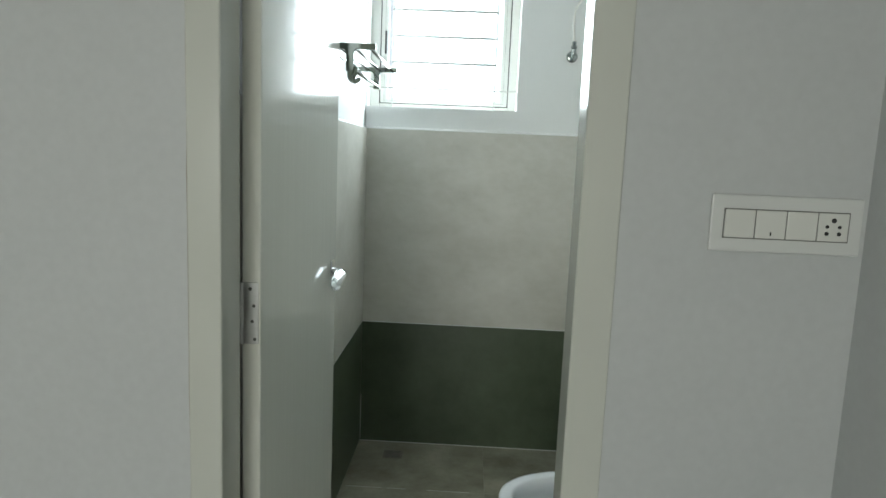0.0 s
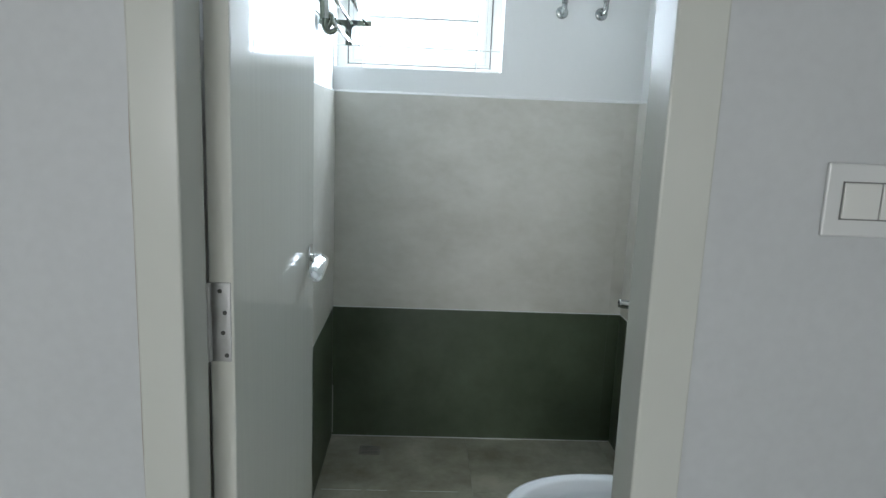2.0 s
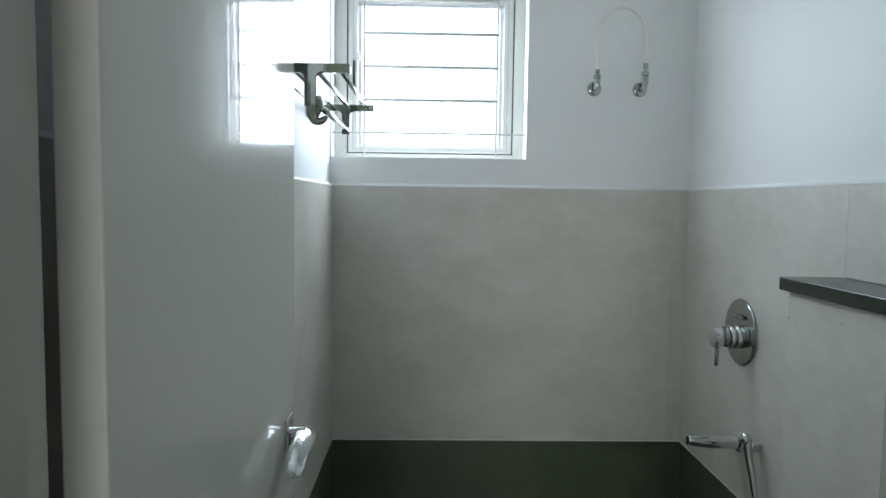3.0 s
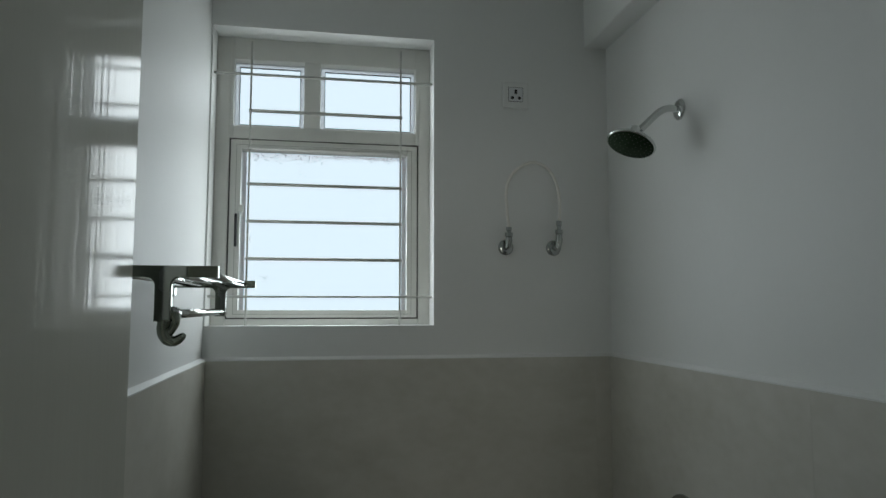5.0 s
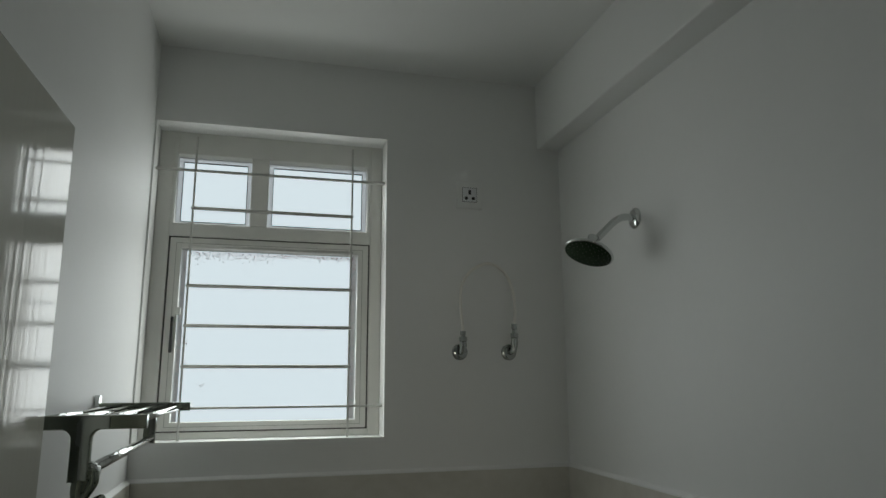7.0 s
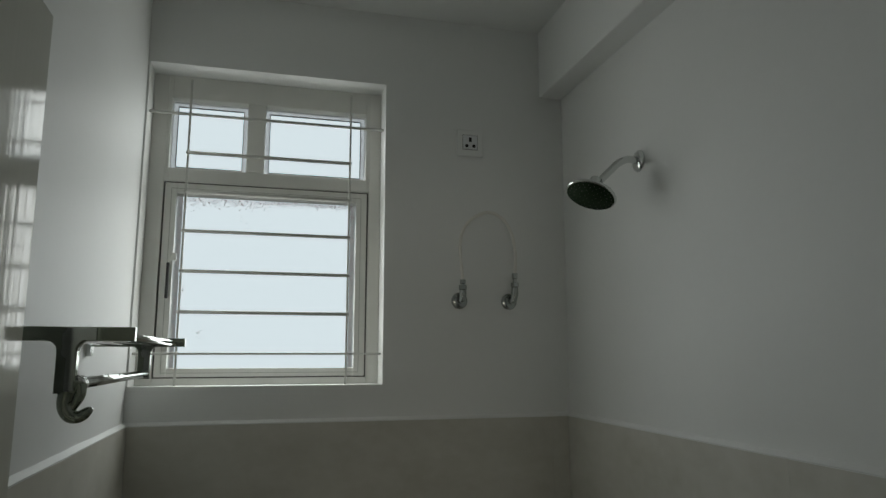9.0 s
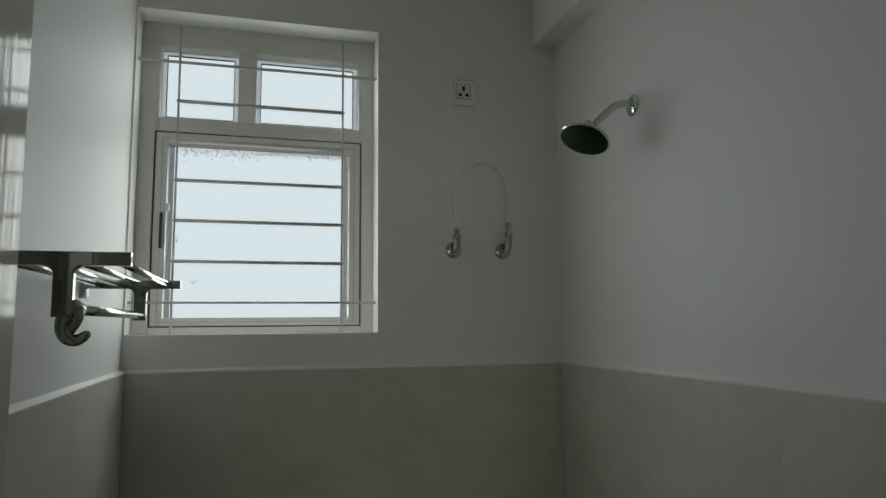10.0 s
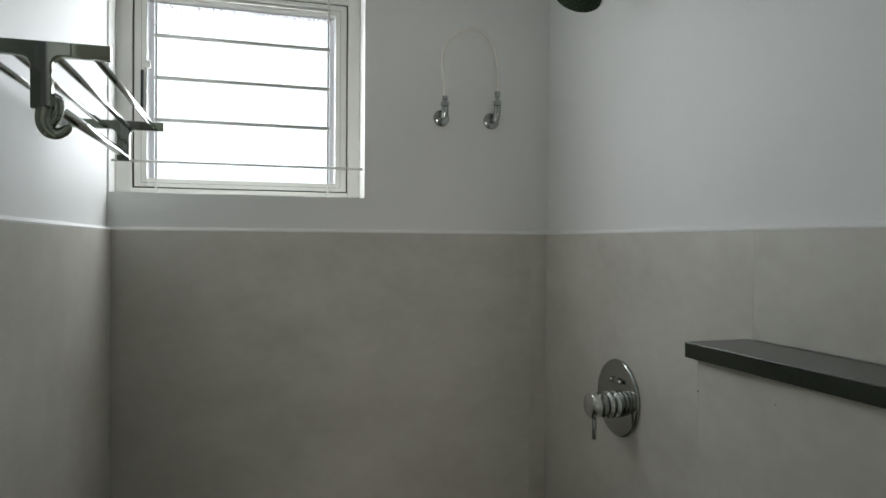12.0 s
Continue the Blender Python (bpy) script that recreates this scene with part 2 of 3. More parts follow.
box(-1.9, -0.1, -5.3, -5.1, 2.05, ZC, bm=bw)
structure("bedroom_wall_south", bw, OUTER, "plain pale bedroom wall with an assumed, unseen window opening", "wall")
structure("bedroom_floor", box(-2.4, 1.14, -5.1, YI, -0.15, 0.0), GREY_FLOOR, "plain light tiled bedroom floor", "floor")
structure("bedroom_ceiling", box(-2.6, 1.35, -5.3, YI, ZC, ZC + 0.15), CEIL, "plain white bedroom ceiling", "ceiling")

# ---- outdoors ----
structure("ground", box(-300, 300, -300, 300, -6.3, -6.0), GROUND, "dull earth ground outside the window", "ground")
gb2 = bmesh.new()
vs = [gb2.verts.new(c) for c in ((-90, 58, -6), (90, 58, -6), (90, 58, 90), (-90, 58, 90))]
gb2.faces.new(vs)
structure("backdrop", gb2, SKYGLOW, "bright hazy white sky outside the window", "sky")

# ---- door frame and leaf ----
fr = thing("door_1", "cream painted wooden door frame with a white door opened inwards", "door", kind="structure")
for x0, x1, back in ((FL, JL, 1), (JR, FR, 0)):
    jb = box(x0, x1, YO - 0.004, 1.131 if back else YI - 0.035, 0, DOOR_TOP, 0.003)
    if not back:
        box(x0 + 0.032, x1, YI - 0.035, YI + 0.004, 0, DOOR_TOP, 0.002, bm=jb)
    part("jamb", jb, FRAME, fr)
hd = box(FL, FR, YO - 0.004, YI - 0.035, DOOR_TOP, DOOR_TOP + 0.062, 0.003)
box(FL, FR, YI - 0.035, YI + 0.004, DOOR_TOP + 0.012, DOOR_TOP + 0.062, 0.002, bm=hd)
part("head", hd, FRAME, fr)

leaf = part("leaf", box(0.0607, 0.097, YI, 1.828, 0.012, 2.055, 0.0025), LEAF, fr, "glossy off-white flush door leaf")
leaf.matrix_world = pose(0.090, YI, 0, 0, 0, -0.85) @ pose(-0.097, -YI, 0)
for zh in (0.25, 1.017, 1.78):
    hb = box(0.064, 0.0935, YI - 0.0022, YI + 0.0005, zh, zh + 0.122, 0.001)
    hinge = part("hinge", hb, STEEL, leaf, "worn steel butt hinge")
    for dx, dz in ((0.012, 0.109), (0.019, 0.076), (0.016, 0.045), (0.021, 0.010)):
        lathe([(0.0034, 0), (0.0034, 0.0008), (0.0015, 0.0010)], (0.0655 + dx, YI - 0.0023, zh + dz), (0, -1, 0), 10, bm=(sb := bmesh.new()))
        part("screw", sb, GROOVE, leaf)
    part("knuckle", lathe([(0.003, 0), (0.005, 0.001), (0.005, 0.121), (0.003, 0.122)], (0.0600, YI - 0.0025, zh), (0, 0, 1), 12), STEEL, leaf)
# hairline crack where the hinge jamb meets the plaster
pts_ = [(FL + 0.0025 * noise.noise(Vector((FL, 0, k * 0.31))), YO - 0.0003, 0.1 + k * 0.05) for k in range(40)]
part("joint_crack", tube(pts_, [0.0008 + 0.0006 * noise.noise(Vector((3, FL, k * 0.7))) for k in range(40)], 6), CRACK, fr)
# lever handle near the free edge
part("rose", box(0.097, 0.105, 1.745, 1.785, 1.024, 1.088, 0.003), CHROME, leaf, "narrow chrome rose")
part("neck", tube(smooth_line([(0.104, 1.765, 1.056), (0.118, 1.765, 1.057), (0.130, 1.765, 1.057)]), 0.0095, 16), CHROME, leaf, "", True)
lv = bmesh.new()
lever_rings = []
for k in range(15):
    u = k / 14
    swell = min(1.0, math.sqrt(max(0.0, 1 - ((u - 0.82) / 0.182) ** 2))) if u > 0.82 else min(1.0, 0.72 + 1.2 * u)
    cx_, cy_, cz_ = 0.131 - 0.003 * u, 1.778 - 0.128 * u, 1.057 - 0.030 * u ** 1.6
    lever_rings.append([lv.verts.new((cx_ + 0.0165 * swell * math.cos(a) + 0.002 * math.sin(a), cy_, cz_ + 0.0065 * swell * math.sin(a) - 0.007 * swell * math.cos(a))) for a in [2 * math.pi * j / 20 for j in range(20)]])
for r0, r1 in zip(lever_rings, lever_rings[1:]):
    for j in range(20):
        lv.faces.new((r0[j], r0[(j + 1) % 20], r1[(j + 1) % 20], r1[j]))
lv.faces.new(lever_rings[0])
lv.faces.new(list(reversed(lever_rings[-1])))
bmesh.ops.recalc_face_normals(lv, faces=list(lv.faces))
part("lever", lv, CHROME, leaf, "broad chrome lever drooping at its end", True)
part("key_plate", lathe([(0.001, 0), (0.022, 0), (0.022, 0.004), (0.018, 0.006), (0.001, 0.006)], (0.062, 1.765, 1.05), (-1, 0, 0), 24), CHROME, leaf, "", True)

# ---- window ----
win = thing("window_1", "white painted window with two top lights, a lower sash and an iron grille", "window", kind="structure")
FY0, FY1 = 3.100, 3.155
# stiles, wider beside the top lights than beside the sash
for xa, xb, xc in ((WX0, 0.036, 0.046), (WX1, 0.638, 0.628)):
    wf = box(min(xa, xb), max(xa, xb), FY0, FY1, WZ0, WZ1, 0.002)
    box(min(xb, xc), max(xb, xc), FY0 + 0.0004, FY1, 2.191, WZ1, bm=wf)
    part("stile", wf, WIN, win)
part("top_rail", box(0.046, 0.628, FY0, FY1, 2.448, WZ1, 0.002), WIN, win)
part("transom", box(0.046, 0.628, FY0, FY1, 2.191, 2.232, 0.002), WIN, win)
part("mullion", box(0.264, 0.317, FY0, FY1, 2.232, 2.448, 0.002), WIN, win)
part("bottom_rail", box(0.036, 0.638, FY0, FY1, WZ0, 1.621, 0.002), WIN, win)


def ring(x0, x1, z0, z1, w, y0, y1, bevel=0.0015):
    b = box(x0, x0 + w, y0, y1, z0, z1, bevel)
    box(x1 - w, x1, y0, y1, z0, z1, bevel, bm=b)
    box(x0 + w, x1 - w, y0, y1, z0, z0 + w, bevel, bm=b)
    box(x0 + w, x1 - w, y0, y1, z1 - w, z1, bevel, bm=b)
    return b


def pane(x0, x1, z0, z1, y, parent, label):
    g = part("pane", box(x0, x1, y, y + 0.004, z0, z1), GLASS, parent, label)
    g.visible_shadow = False
    return g


for x0, x1 in ((0.046, 0.264), (0.317, 0.628)):
    part("lit_bead_strip", ring(x0, x1, 2.232, 2.448, 0.0128, FY0 + 0.0395, FY0 + 0.0405, 0), STRIP, win, "milky white strip imitating a sky-lit bead round the glass")
    part("gasket", ring(x0 + 0.012, x1 - 0.012, 2.244, 2.436, 0.0024, FY0 + 0.041, FY0 + 0.047, 0), GROOVE, win)
    pane(x0 + 0.012, x1 - 0.012, 2.244, 2.436, FY0 + 0.044, win, "clear glass pane with sky behind")
# lower sash, with a thin dark ring for the shade in the gap round it
part("gap_shadow", ring(0.0358, 0.6382, 1.6208, 2.1912, 0.0052, FY0 + 0.008, FY0 + 0.020, 0), GROOVE, win)
sb_ = box(0.041, 0.074, FY0 + 0.002, FY1 - 0.006, 1.625, 2.187, 0.0015)
box(0.600, 0.633, FY0 + 0.002, FY1 - 0.006, 1.625, 2.187, 0.0015, bm=sb_)
box(0.074, 0.600, FY0 + 0.002, FY1 - 0.006, 1.625, 1.649, 0.0015, bm=sb_)
box(0.074, 0.600, FY0 + 0.002, FY1 - 0.006, 2.156, 2.187, 0.0015, bm=sb_)
sash = part("sash", sb_, WIN, win, "white painted sash frame")
# thin grey strip on the face draws the shade of a groove
part("sash_groove_shade", ring(0.0585, 0.6155, 1.6355, 2.1715, 0.0012, FY0 + 0.0012, FY0 + 0.004, 0), SOFTLINE, sash)
pane(0.074, 0.600, 1.649, 2.156, FY0 + 0.032, sash, "glass pane with mortar dust along the top")
# brick reveal outside the lower sash
for xa, xb in ((0.010, 0.0735), (0.6005, 0.664)):
    rv = part("brick_reveal", box(xa + 0.001, xb - 0.001, FY1 + 0.001, FY1 + 0.112, 1.62, 2.19), GROUT, win, "rough brick reveal with white mortar outside the pane")
    for k in range(7):
        z = 1.622 + k * 0.0815
        part("brick", box(xa, xb, FY1, FY1 + 0.098, z + 0.003, z + 0.0785, 0.002, seg=1), BRICK, rv)
# specks of dried mortar below the top edge
sp = bmesh.new()
rng = random.Random(4)
for k in range(900):
    xx = rng.uniform(0.085, 0.59)
    zz = 2.152 - abs(rng.gauss(0, 0.011)) * (1.2 if xx < 0.34 else 0.6)
    s = rng.uniform(0.0003, 0.0012)
    box(xx - s * 1.5, xx + s * 1.5, FY0 + 0.0365, FY0 + 0.0372, zz - s, zz + s, bm=sp)
for cx, cz, n in ((0.088, 2.105, 14), (0.588, 2.112, 16), (0.590, 2.045, 12), (0.100, 1.880, 16), (0.096, 1.815, 14), (0.150, 1.752, 10), (0.270, 2.094, 6)):
    for k in range(n):
        xx, zz, s = cx + rng.gauss(0, 0.007), cz + rng.gauss(0, 0.010), rng.uniform(0.0003, 0.0008)
        box(max(xx - s * 3, 0.075), min(xx + s * 3, 0.599), FY0 + 0.0365, FY0 + 0.0372, zz - s, zz + s, bm=sp)
tagged(part("mortar_specks", sp, DUST, sash, "dried pinkish mortar specks on glass"), kind="stuff")
# casement handle on the sash stile
ch = part("casement_handle", box(0.0585, 0.0665, FY0 - 0.010, FY0 + 0.002, 1.846, 1.95, 0.003), BLACK, sash, "slim dark casement handle")
part("handle_base", box(0.066, 0.084, FY0 - 0.006, FY0 + 0.002, 1.955, 1.978, 0.002), WIN, sash)

# iron grille
grille = thing("window_grille", "cream painted iron bar grille set in the window opening", "grille")
GY = 3.05
for x in (0.104, 0.572):
    part("upright", tube([(x, GY, WZ0 - 0.002), (x, GY, 2.06), (x, GY, 2.488)], 0.0034, 10), BAR, grille, "", True)
for k in range(7):
    z = 1.690 + k * 0.1152
    x0, x1 = (WX0 - 0.004, WX1 + 0.004) if k in (0, 6) else (0.102, 0.574)
    part("crossbar", tube([(x0, GY - 0.003, z), (0.34, GY - 0.003, z), (x1, GY - 0.003, z)], {0: 0.0036, 6: 0.0046}.get(k, 0.0056), 10), BAR, grille, "", True)
    for x in (0.104, 0.572):
        part("weld", lathe([(0.001, -0.006), (0.0055, -0.004), (0.0062, 0), (0.0055, 0.004), (0.001, 0.006)], (x, GY - 0.003, z), (0, 1, 0), 10), BAR, grille, "", True)

# ---- towel rack on the west wall ----
rack = thing("towel_rack", "chrome towel shelf with four rods, rail and hook", "towel rack")


def prism(outline, y0, y1, bevel=0.0015):
    """An outline in x and z, drawn out along y."""
    bm = bmesh.new()
    a = [bm.verts.new((x, y0, z)) for x, z in outline]
    b = [bm.verts.new((x, y1, z)) for x, z in outline]
    n = len(outline)
    for i in range(n):
        bm.faces.new((a[i], a[(i + 1) % n], b[(i + 1) % n], b[i]))
    ends = [bm.faces.new(a), bm.faces.new(list(reversed(b)))]
    bmesh.ops.recalc_face_normals(bm, faces=list(bm.faces))
    rim = [e for f in ends for e in f.edges]
    bmesh.ops.bevel(bm, geom=rim, offset=bevel, segments=2, profile=0.5, affect="EDGES")
    return bm


def arc(cx, cz, r, a0, a1, n=7):
    return [(cx + r * math.cos(radians(a0 + (a1 - a0) * k / n)), cz + r * math.sin(radians(a0 + (a1 - a0) * k / n))) for k in range(n + 1)]


def rack_end(y):
    """A T of polished bar: arm from the wall with a post below, joined by rounded shoulders."""
    zt, zb, r = 1.7205, 1.7025, 0.013
    out = [(-PL, zt), (-PL, zb)] + arc(0.0865 - r, zb - r, r, 90, 0) + [(0.0865, 1.637), (0.1105, 1.637)] + arc(0.1105 + r, zb - r, r, 180, 90) + [(0.177, zb), (0.177, zt)]
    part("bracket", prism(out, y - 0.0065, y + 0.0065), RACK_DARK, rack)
    # paler plate on the post; its stepped left edge imitates a reflection
    elbow = [(0.0985, zt - 0.0015), (0.0925, 1.711), (0.0935, 1.692), (0.0915, 1.688), (0.0945, 1.683), (0.0985, 1.680), (0.0985, 1.639), (0.1095, 1.639)]
    elbow += arc(0.1095 + r, zb - r + 0.001, r, 180, 90) + [(0.1325, zb + 0.001), (0.1325, zt - 0.0015)]
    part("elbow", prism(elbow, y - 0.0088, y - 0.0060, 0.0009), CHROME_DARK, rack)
    pl_ = []
    for z0, a0 in ((1.727, 0), (1.693, 180)):
        pl_ += [(y + 0.010 * math.cos(radians(a0 + 22.5 * k)), z0 + 0.010 * math.sin(radians(a0 + 22.5 * k))) for k in range(9)]
    wp = bmesh.new()
    lo_ = [wp.verts.new((-PL, b, c)) for b, c in pl_]
    hi_ = [wp.verts.new((-PL + 0.010, b, c)) for b, c in pl_]
    for k in range(len(pl_)):
        wp.faces.new((lo_[k], lo_[(k + 1) % len(pl_)], hi_[(k + 1) % len(pl_)], hi_[k]))
    wp.faces.new(hi_)
    wp.faces.new(list(reversed(lo_)))
    bmesh.ops.recalc_face_normals(wp, faces=list(wp.faces))
    part("wall_plate", wp, CHROME, rack)


rack_end(2.002)
rack_end(2.577)
for x in (0.020, 0.062, 0.107, 0.156):
    part("rod", tube([(x, 2.003, 1.7105), (x, 2.29, 1.7105), (x, 2.576, 1.7105)], 0.0052, 14), CHROME, rack, "", True)
part("rail", tube([(0.103, 2.004, 1.6475), (0.103, 2.29, 1.6475), (0.103, 2.575, 1.6475)], 0.0075, 16), CHROME, rack, "", True)
part("collar", lathe([(0.006, 0), (0.0125, 0.001), (0.0125, 0.007), (0.010, 0.008), (0.0125, 0.009), (0.0125, 0.016), (0.006, 0.017)], (0.108, 2.010, 1.6475), (0, 1, 0), 22), CHROME, rack, "", True)
hook_line = smooth_line([(0.107, 2.006, 1.654), (0.102, 2.006, 1.636), (0.1005, 2.006, 1.621), (0.106, 2.006, 1.610), (0.117, 2.006, 1.608), (0.131, 2.006, 1.618)])
hk = tube(hook_line, [(0.0138 - 0.0065 * k / 40) * (math.sqrt(1 - ((k - 35) / 5.3) ** 2) if k > 35 else 1) for k in range(41)], 18, flat=0.75)
tube(smooth_line([(0.112, 2.010, 1.648), (0.1135, 2.008, 1.634), (0.106, 2.007, 1.617)]), [0.010 - 0.004 * k / 16 for k in range(17)], 14, bm=hk)
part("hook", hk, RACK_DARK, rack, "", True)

# ---- shower ----
sh = thing("overhead_shower", "chrome rain shower on a bent arm from the wall", "shower")
part("escutcheon", lathe([(0.001, 0), (0.029, 0), (0.028, 0.004), (0.020, 0.008), (0.012, 0.010), (0.001, 0.0105)], (XR + PL, 2.552, 2.184), (-1, 0, 0), 32), CHROME, sh, "", True)
part("arm", tube(smooth_line([(XR + PL, 2.552, 2.184), (1.232, 2.552, 2.186), (1.205, 2.552, 2.174), (1.178, 2.552, 2.150), (1.148, 2.552, 2.122)]), 0.0095, 18), CHROME, sh, "", True)
ax_ = Vector((-0.42, -0.16, -0.95)).normalized()
hc = Vector((1.121, 2.548, 2.084))
part("swivel", lathe([(0.006, -0.052), (0.013, -0.050), (0.0145, -0.044), (0.012, -0.038), (0.015, -0.034), (0.015, -0.026), (0.010, -0.024)], hc, ax_, 24), CHROME, sh, "", True)
part("bell", lathe([(0.010, -0.028), (0.016, -0.026), (0.030, -0.020), (0.050, -0.012), (0.062, -0.005), (0.065, 0.0), (0.064, 0.003), (0.059, 0.004)], hc, ax_, 40), CHROME, sh, "", True)
face = part("spray_face", lathe([(0.001, 0.003), (0.060, 0.003), (0.060, 0.0052), (0.001, 0.0062)], hc, ax_, 40), RUBBER, sh, "dark green grey spray face", True)
nz = bmesh.new()
q_ = Vector((0, 0, 1)).rotation_difference(ax_)
for r_, n_ in ((0.014, 6), (0.028, 12), (0.042, 18), (0.053, 24)):
    for i in range(n_):
        a = 2 * math.pi * i / n_
        lathe([(0.0014, 0.0), (0.0010, 0.0022)], hc + q_ @ Vector((r_ * math.cos(a), r_ * math.sin(a), 0.0052)), ax_, 6, bm=nz)
part("nozzles", nz, GROOVE, sh)

# ---- geyser inlet valves with a looped hose ----


def angle_valve(x, z, lean, tall):
    v = thing("angle_valve", "small chrome angle valve on the white wall", "valve", "geyser inlet valves")
    yw = YB + PL
    part("flange", lathe([(0.001, 0), (0.025, 0), (0.025, 0.003), (0.022, 0.005), (0.013, 0.007), (0.001, 0.0075)], (x, yw, z), (0, -1, 0), 28), CHROME_DARK, v, "", True)
    part("stem", lathe([(0.008, 0.005), (0.0085, 0.012), (0.0085, 0.026), (0.006, 0.030), (0.001, 0.031)], (x + lean * 0.3, yw, z), (0, -1, 0), 20), CHROME_DARK, v, "", True)
    part("body", tube(smooth_line([(x + lean * 0.4, yw - 0.024, z - 0.004), (x + lean * 0.8, yw - 0.027, z + 0.014), (x + lean, yw - 0.027, z + tall * 0.5)]), [0.0105] * 9 + [0.0115] * 4 + [0.0105] * 4, 16), CHROME_DARK, v, "", True)
    part("nut", lathe([(0.006, tall * 0.5), (0.0130, tall * 0.5 + 0.001), (0.0130, tall * 0.5 + 0.014), (0.007, tall * 0.5 + 0.015), (0.0068, tall * 0.8), (0.0092, tall * 0.8 + 0.001), (0.0092, tall), (0.005, tall + 0.001)], (x + lean, yw - 0.027, z), (0, 0, 1), 6), CHROME_DARK, v)


angle_valve(0.908, 1.849, 0.004, 0.062)
angle_valve(1.068, 1.849, 0.011, 0.086)
hose = tagged(finish("loop_hose", tube(smooth_line([(0.912, 2.984, 1.905), (0.907, 2.984, 1.955), (0.906, 2.992, 2.02), (0.918, 3.001, 2.065), (0.948, 3.005, 2.104), (1.0, 3.006, 2.128),
      (1.045, 3.005, 2.113), (1.072, 3.001, 2.075), (1.082, 2.992, 2.025), (1.082, 2.984, 1.975), (1.079, 2.984, 1.93)]), 0.0048, 12), HOSE, smooth=True),
      "ivory plastic hose looped between two chrome valves", "hose")

# ---- wall socket ----
so = thing("wall_socket", "white three-pin socket on a white plate on the wall", "socket")
yw = YB + PL
part("plate", box(0.900, 0.988, yw - 0.009, yw, 2.304, 2.392, 0.0045, seg=3), WALL, so)
part("module_edge", box(0.9190, 0.9685, yw - 0.0098, yw - 0.008, 2.326, 2.3745), GREYLINE, so)
part("module", box(0.9205, 0.9670, yw - 0.0118, yw - 0.009, 2.3275, 2.3730, 0.001), CERAMIC, so)
part("pin_hole", box(0.9393, 0.9482, yw - 0.0124, yw - 0.0115, 2.351, 2.3660, 0.0004), BLACK, so)
for x in (0.932, 0.9555):
    part("pin_hole", lathe([(0.001, 0), (0.0056, 0), (0.0056, 0.0009), (0.001, 0.001)], (x, yw - 0.0117, 2.338), (0, -1, 0), 14), BLACK, so)

# ---- diverter ----
dv = thing("shower_mixer", "round chrome concealed mixer plate with lever on tiled wall", "mixer")
DY, DZ = 2.560, 1.083
part("plate", lathe([(0.001, 0), (0.097, 0), (0.098, 0.003), (0.096, 0.007), (0.091, 0.0085), (0.001, 0.009)], (XR, DY, DZ), (-1, 0, 0), 56), CHROME_DARK, dv, "", True)
part("sleeve", lathe([(0.001, 0.008), (0.034, 0.008), (0.034, 0.026), (0.029, 0.027), (0.029, 0.031), (0.034, 0.032), (0.034, 0.045), (0.027, 0.046), (0.027, 0.052), (0.001, 0.053)], (XR, DY - 0.012, DZ - 0.012), (-1, 0, 0), 36), CHROME, dv, "", True)
for dx in (0.0275, 0.0465):
    part("dark_ring", lathe([(0.020, dx), (0.0295, dx), (0.0295, dx + 0.0035), (0.020, dx + 0.0035)], (XR, DY - 0.012, DZ - 0.012), (-1, 0, 0), 32), BLACK, dv)
knob = part("knob", lathe([(0.001, 0.052), (0.031, 0.052), (0.031, 0.088), (0.0295, 0.090), (0.001, 0.0905)], (XR, DY - 0.012, DZ - 0.012), (-1, 0, 0), 36), CHROME, dv, "", True)
part("lever", lathe([(0.0035, 0), (0.0056, 0.001), (0.0056, 0.060), (0.003, 0.0615)], (XR - 0.076, DY - 0.012, DZ - 0.036), (0, 0, -1), 14), CHROME_DARK, knob, "", True)
bt = lathe([(0.0045, -0.030), (0.0058, -0.028), (0.0058, -0.010), (0.004, -0.008), (0.004, 0.008), (0.0058, 0.010), (0.0058, 0.028), (0.0045, 0.030)], (XR - 0.016, DY - 0.006, DZ + 0.046), (0, 1, 0), 14)
part("diverter_bar", bt, CHROME_DARK, dv, "", True)
part("diverter_stem", lathe([(0.001, 0.008), (0.0075, 0.008), (0.0075, 0.020), (0.001, 0.021)], (XR, DY - 0.006, DZ + 0.046), (-1, 0, 0), 16), GREYLINE, dv)

# ---- bath spout ----
sp_ = thing("tub_spout", "slim chrome wall spout below the mixer", "spout")
part("flange", lathe([(0.001, 0), (0.030, 0), (0.030, 0.004), (0.025, 0.009), (0.001, 0.010)], (XR, 2.546, 0.760), (-1, 0, 0), 32), CHROME, sp_, "", True)
part("pipe", tube(smooth_line([(XR, 2.546, 0.760), (1.19, 2.546, 0.760), (1.13, 2.546, 0.763), (1.10, 2.546, 0.767)]), [0.021 - 0.006 * k / 24 for k in range(25)], 20), CHROME, sp_, "", True)
part("outlet", lathe([(0.001, 0), (0.0095, 0), (0.0095, 0.004), (0.001, 0.0045)], (1.1035, 2.546, 0.767), (-1, 0, 0), 16), BLACK, sp_)

# ---- hand spray ----
hs = thing("health_faucet", "chrome hand spray on its wall holder with a steel hose", "hand spray")
part("holder", box(XR - 0.032, XR, 2.408, 2.438, 0.778, 0.808, 0.006), CHROME, hs)
part("handle", tube(smooth_line([(1.212, 2.416, 0.815), (1.214, 2.407, 0.77), (1.219, 2.393, 0.72), (1.223, 2.380, 0.665)]), [0.012 - 0.004 * k / 24 for k in range(25)], 16), CHROME, hs, "", True)
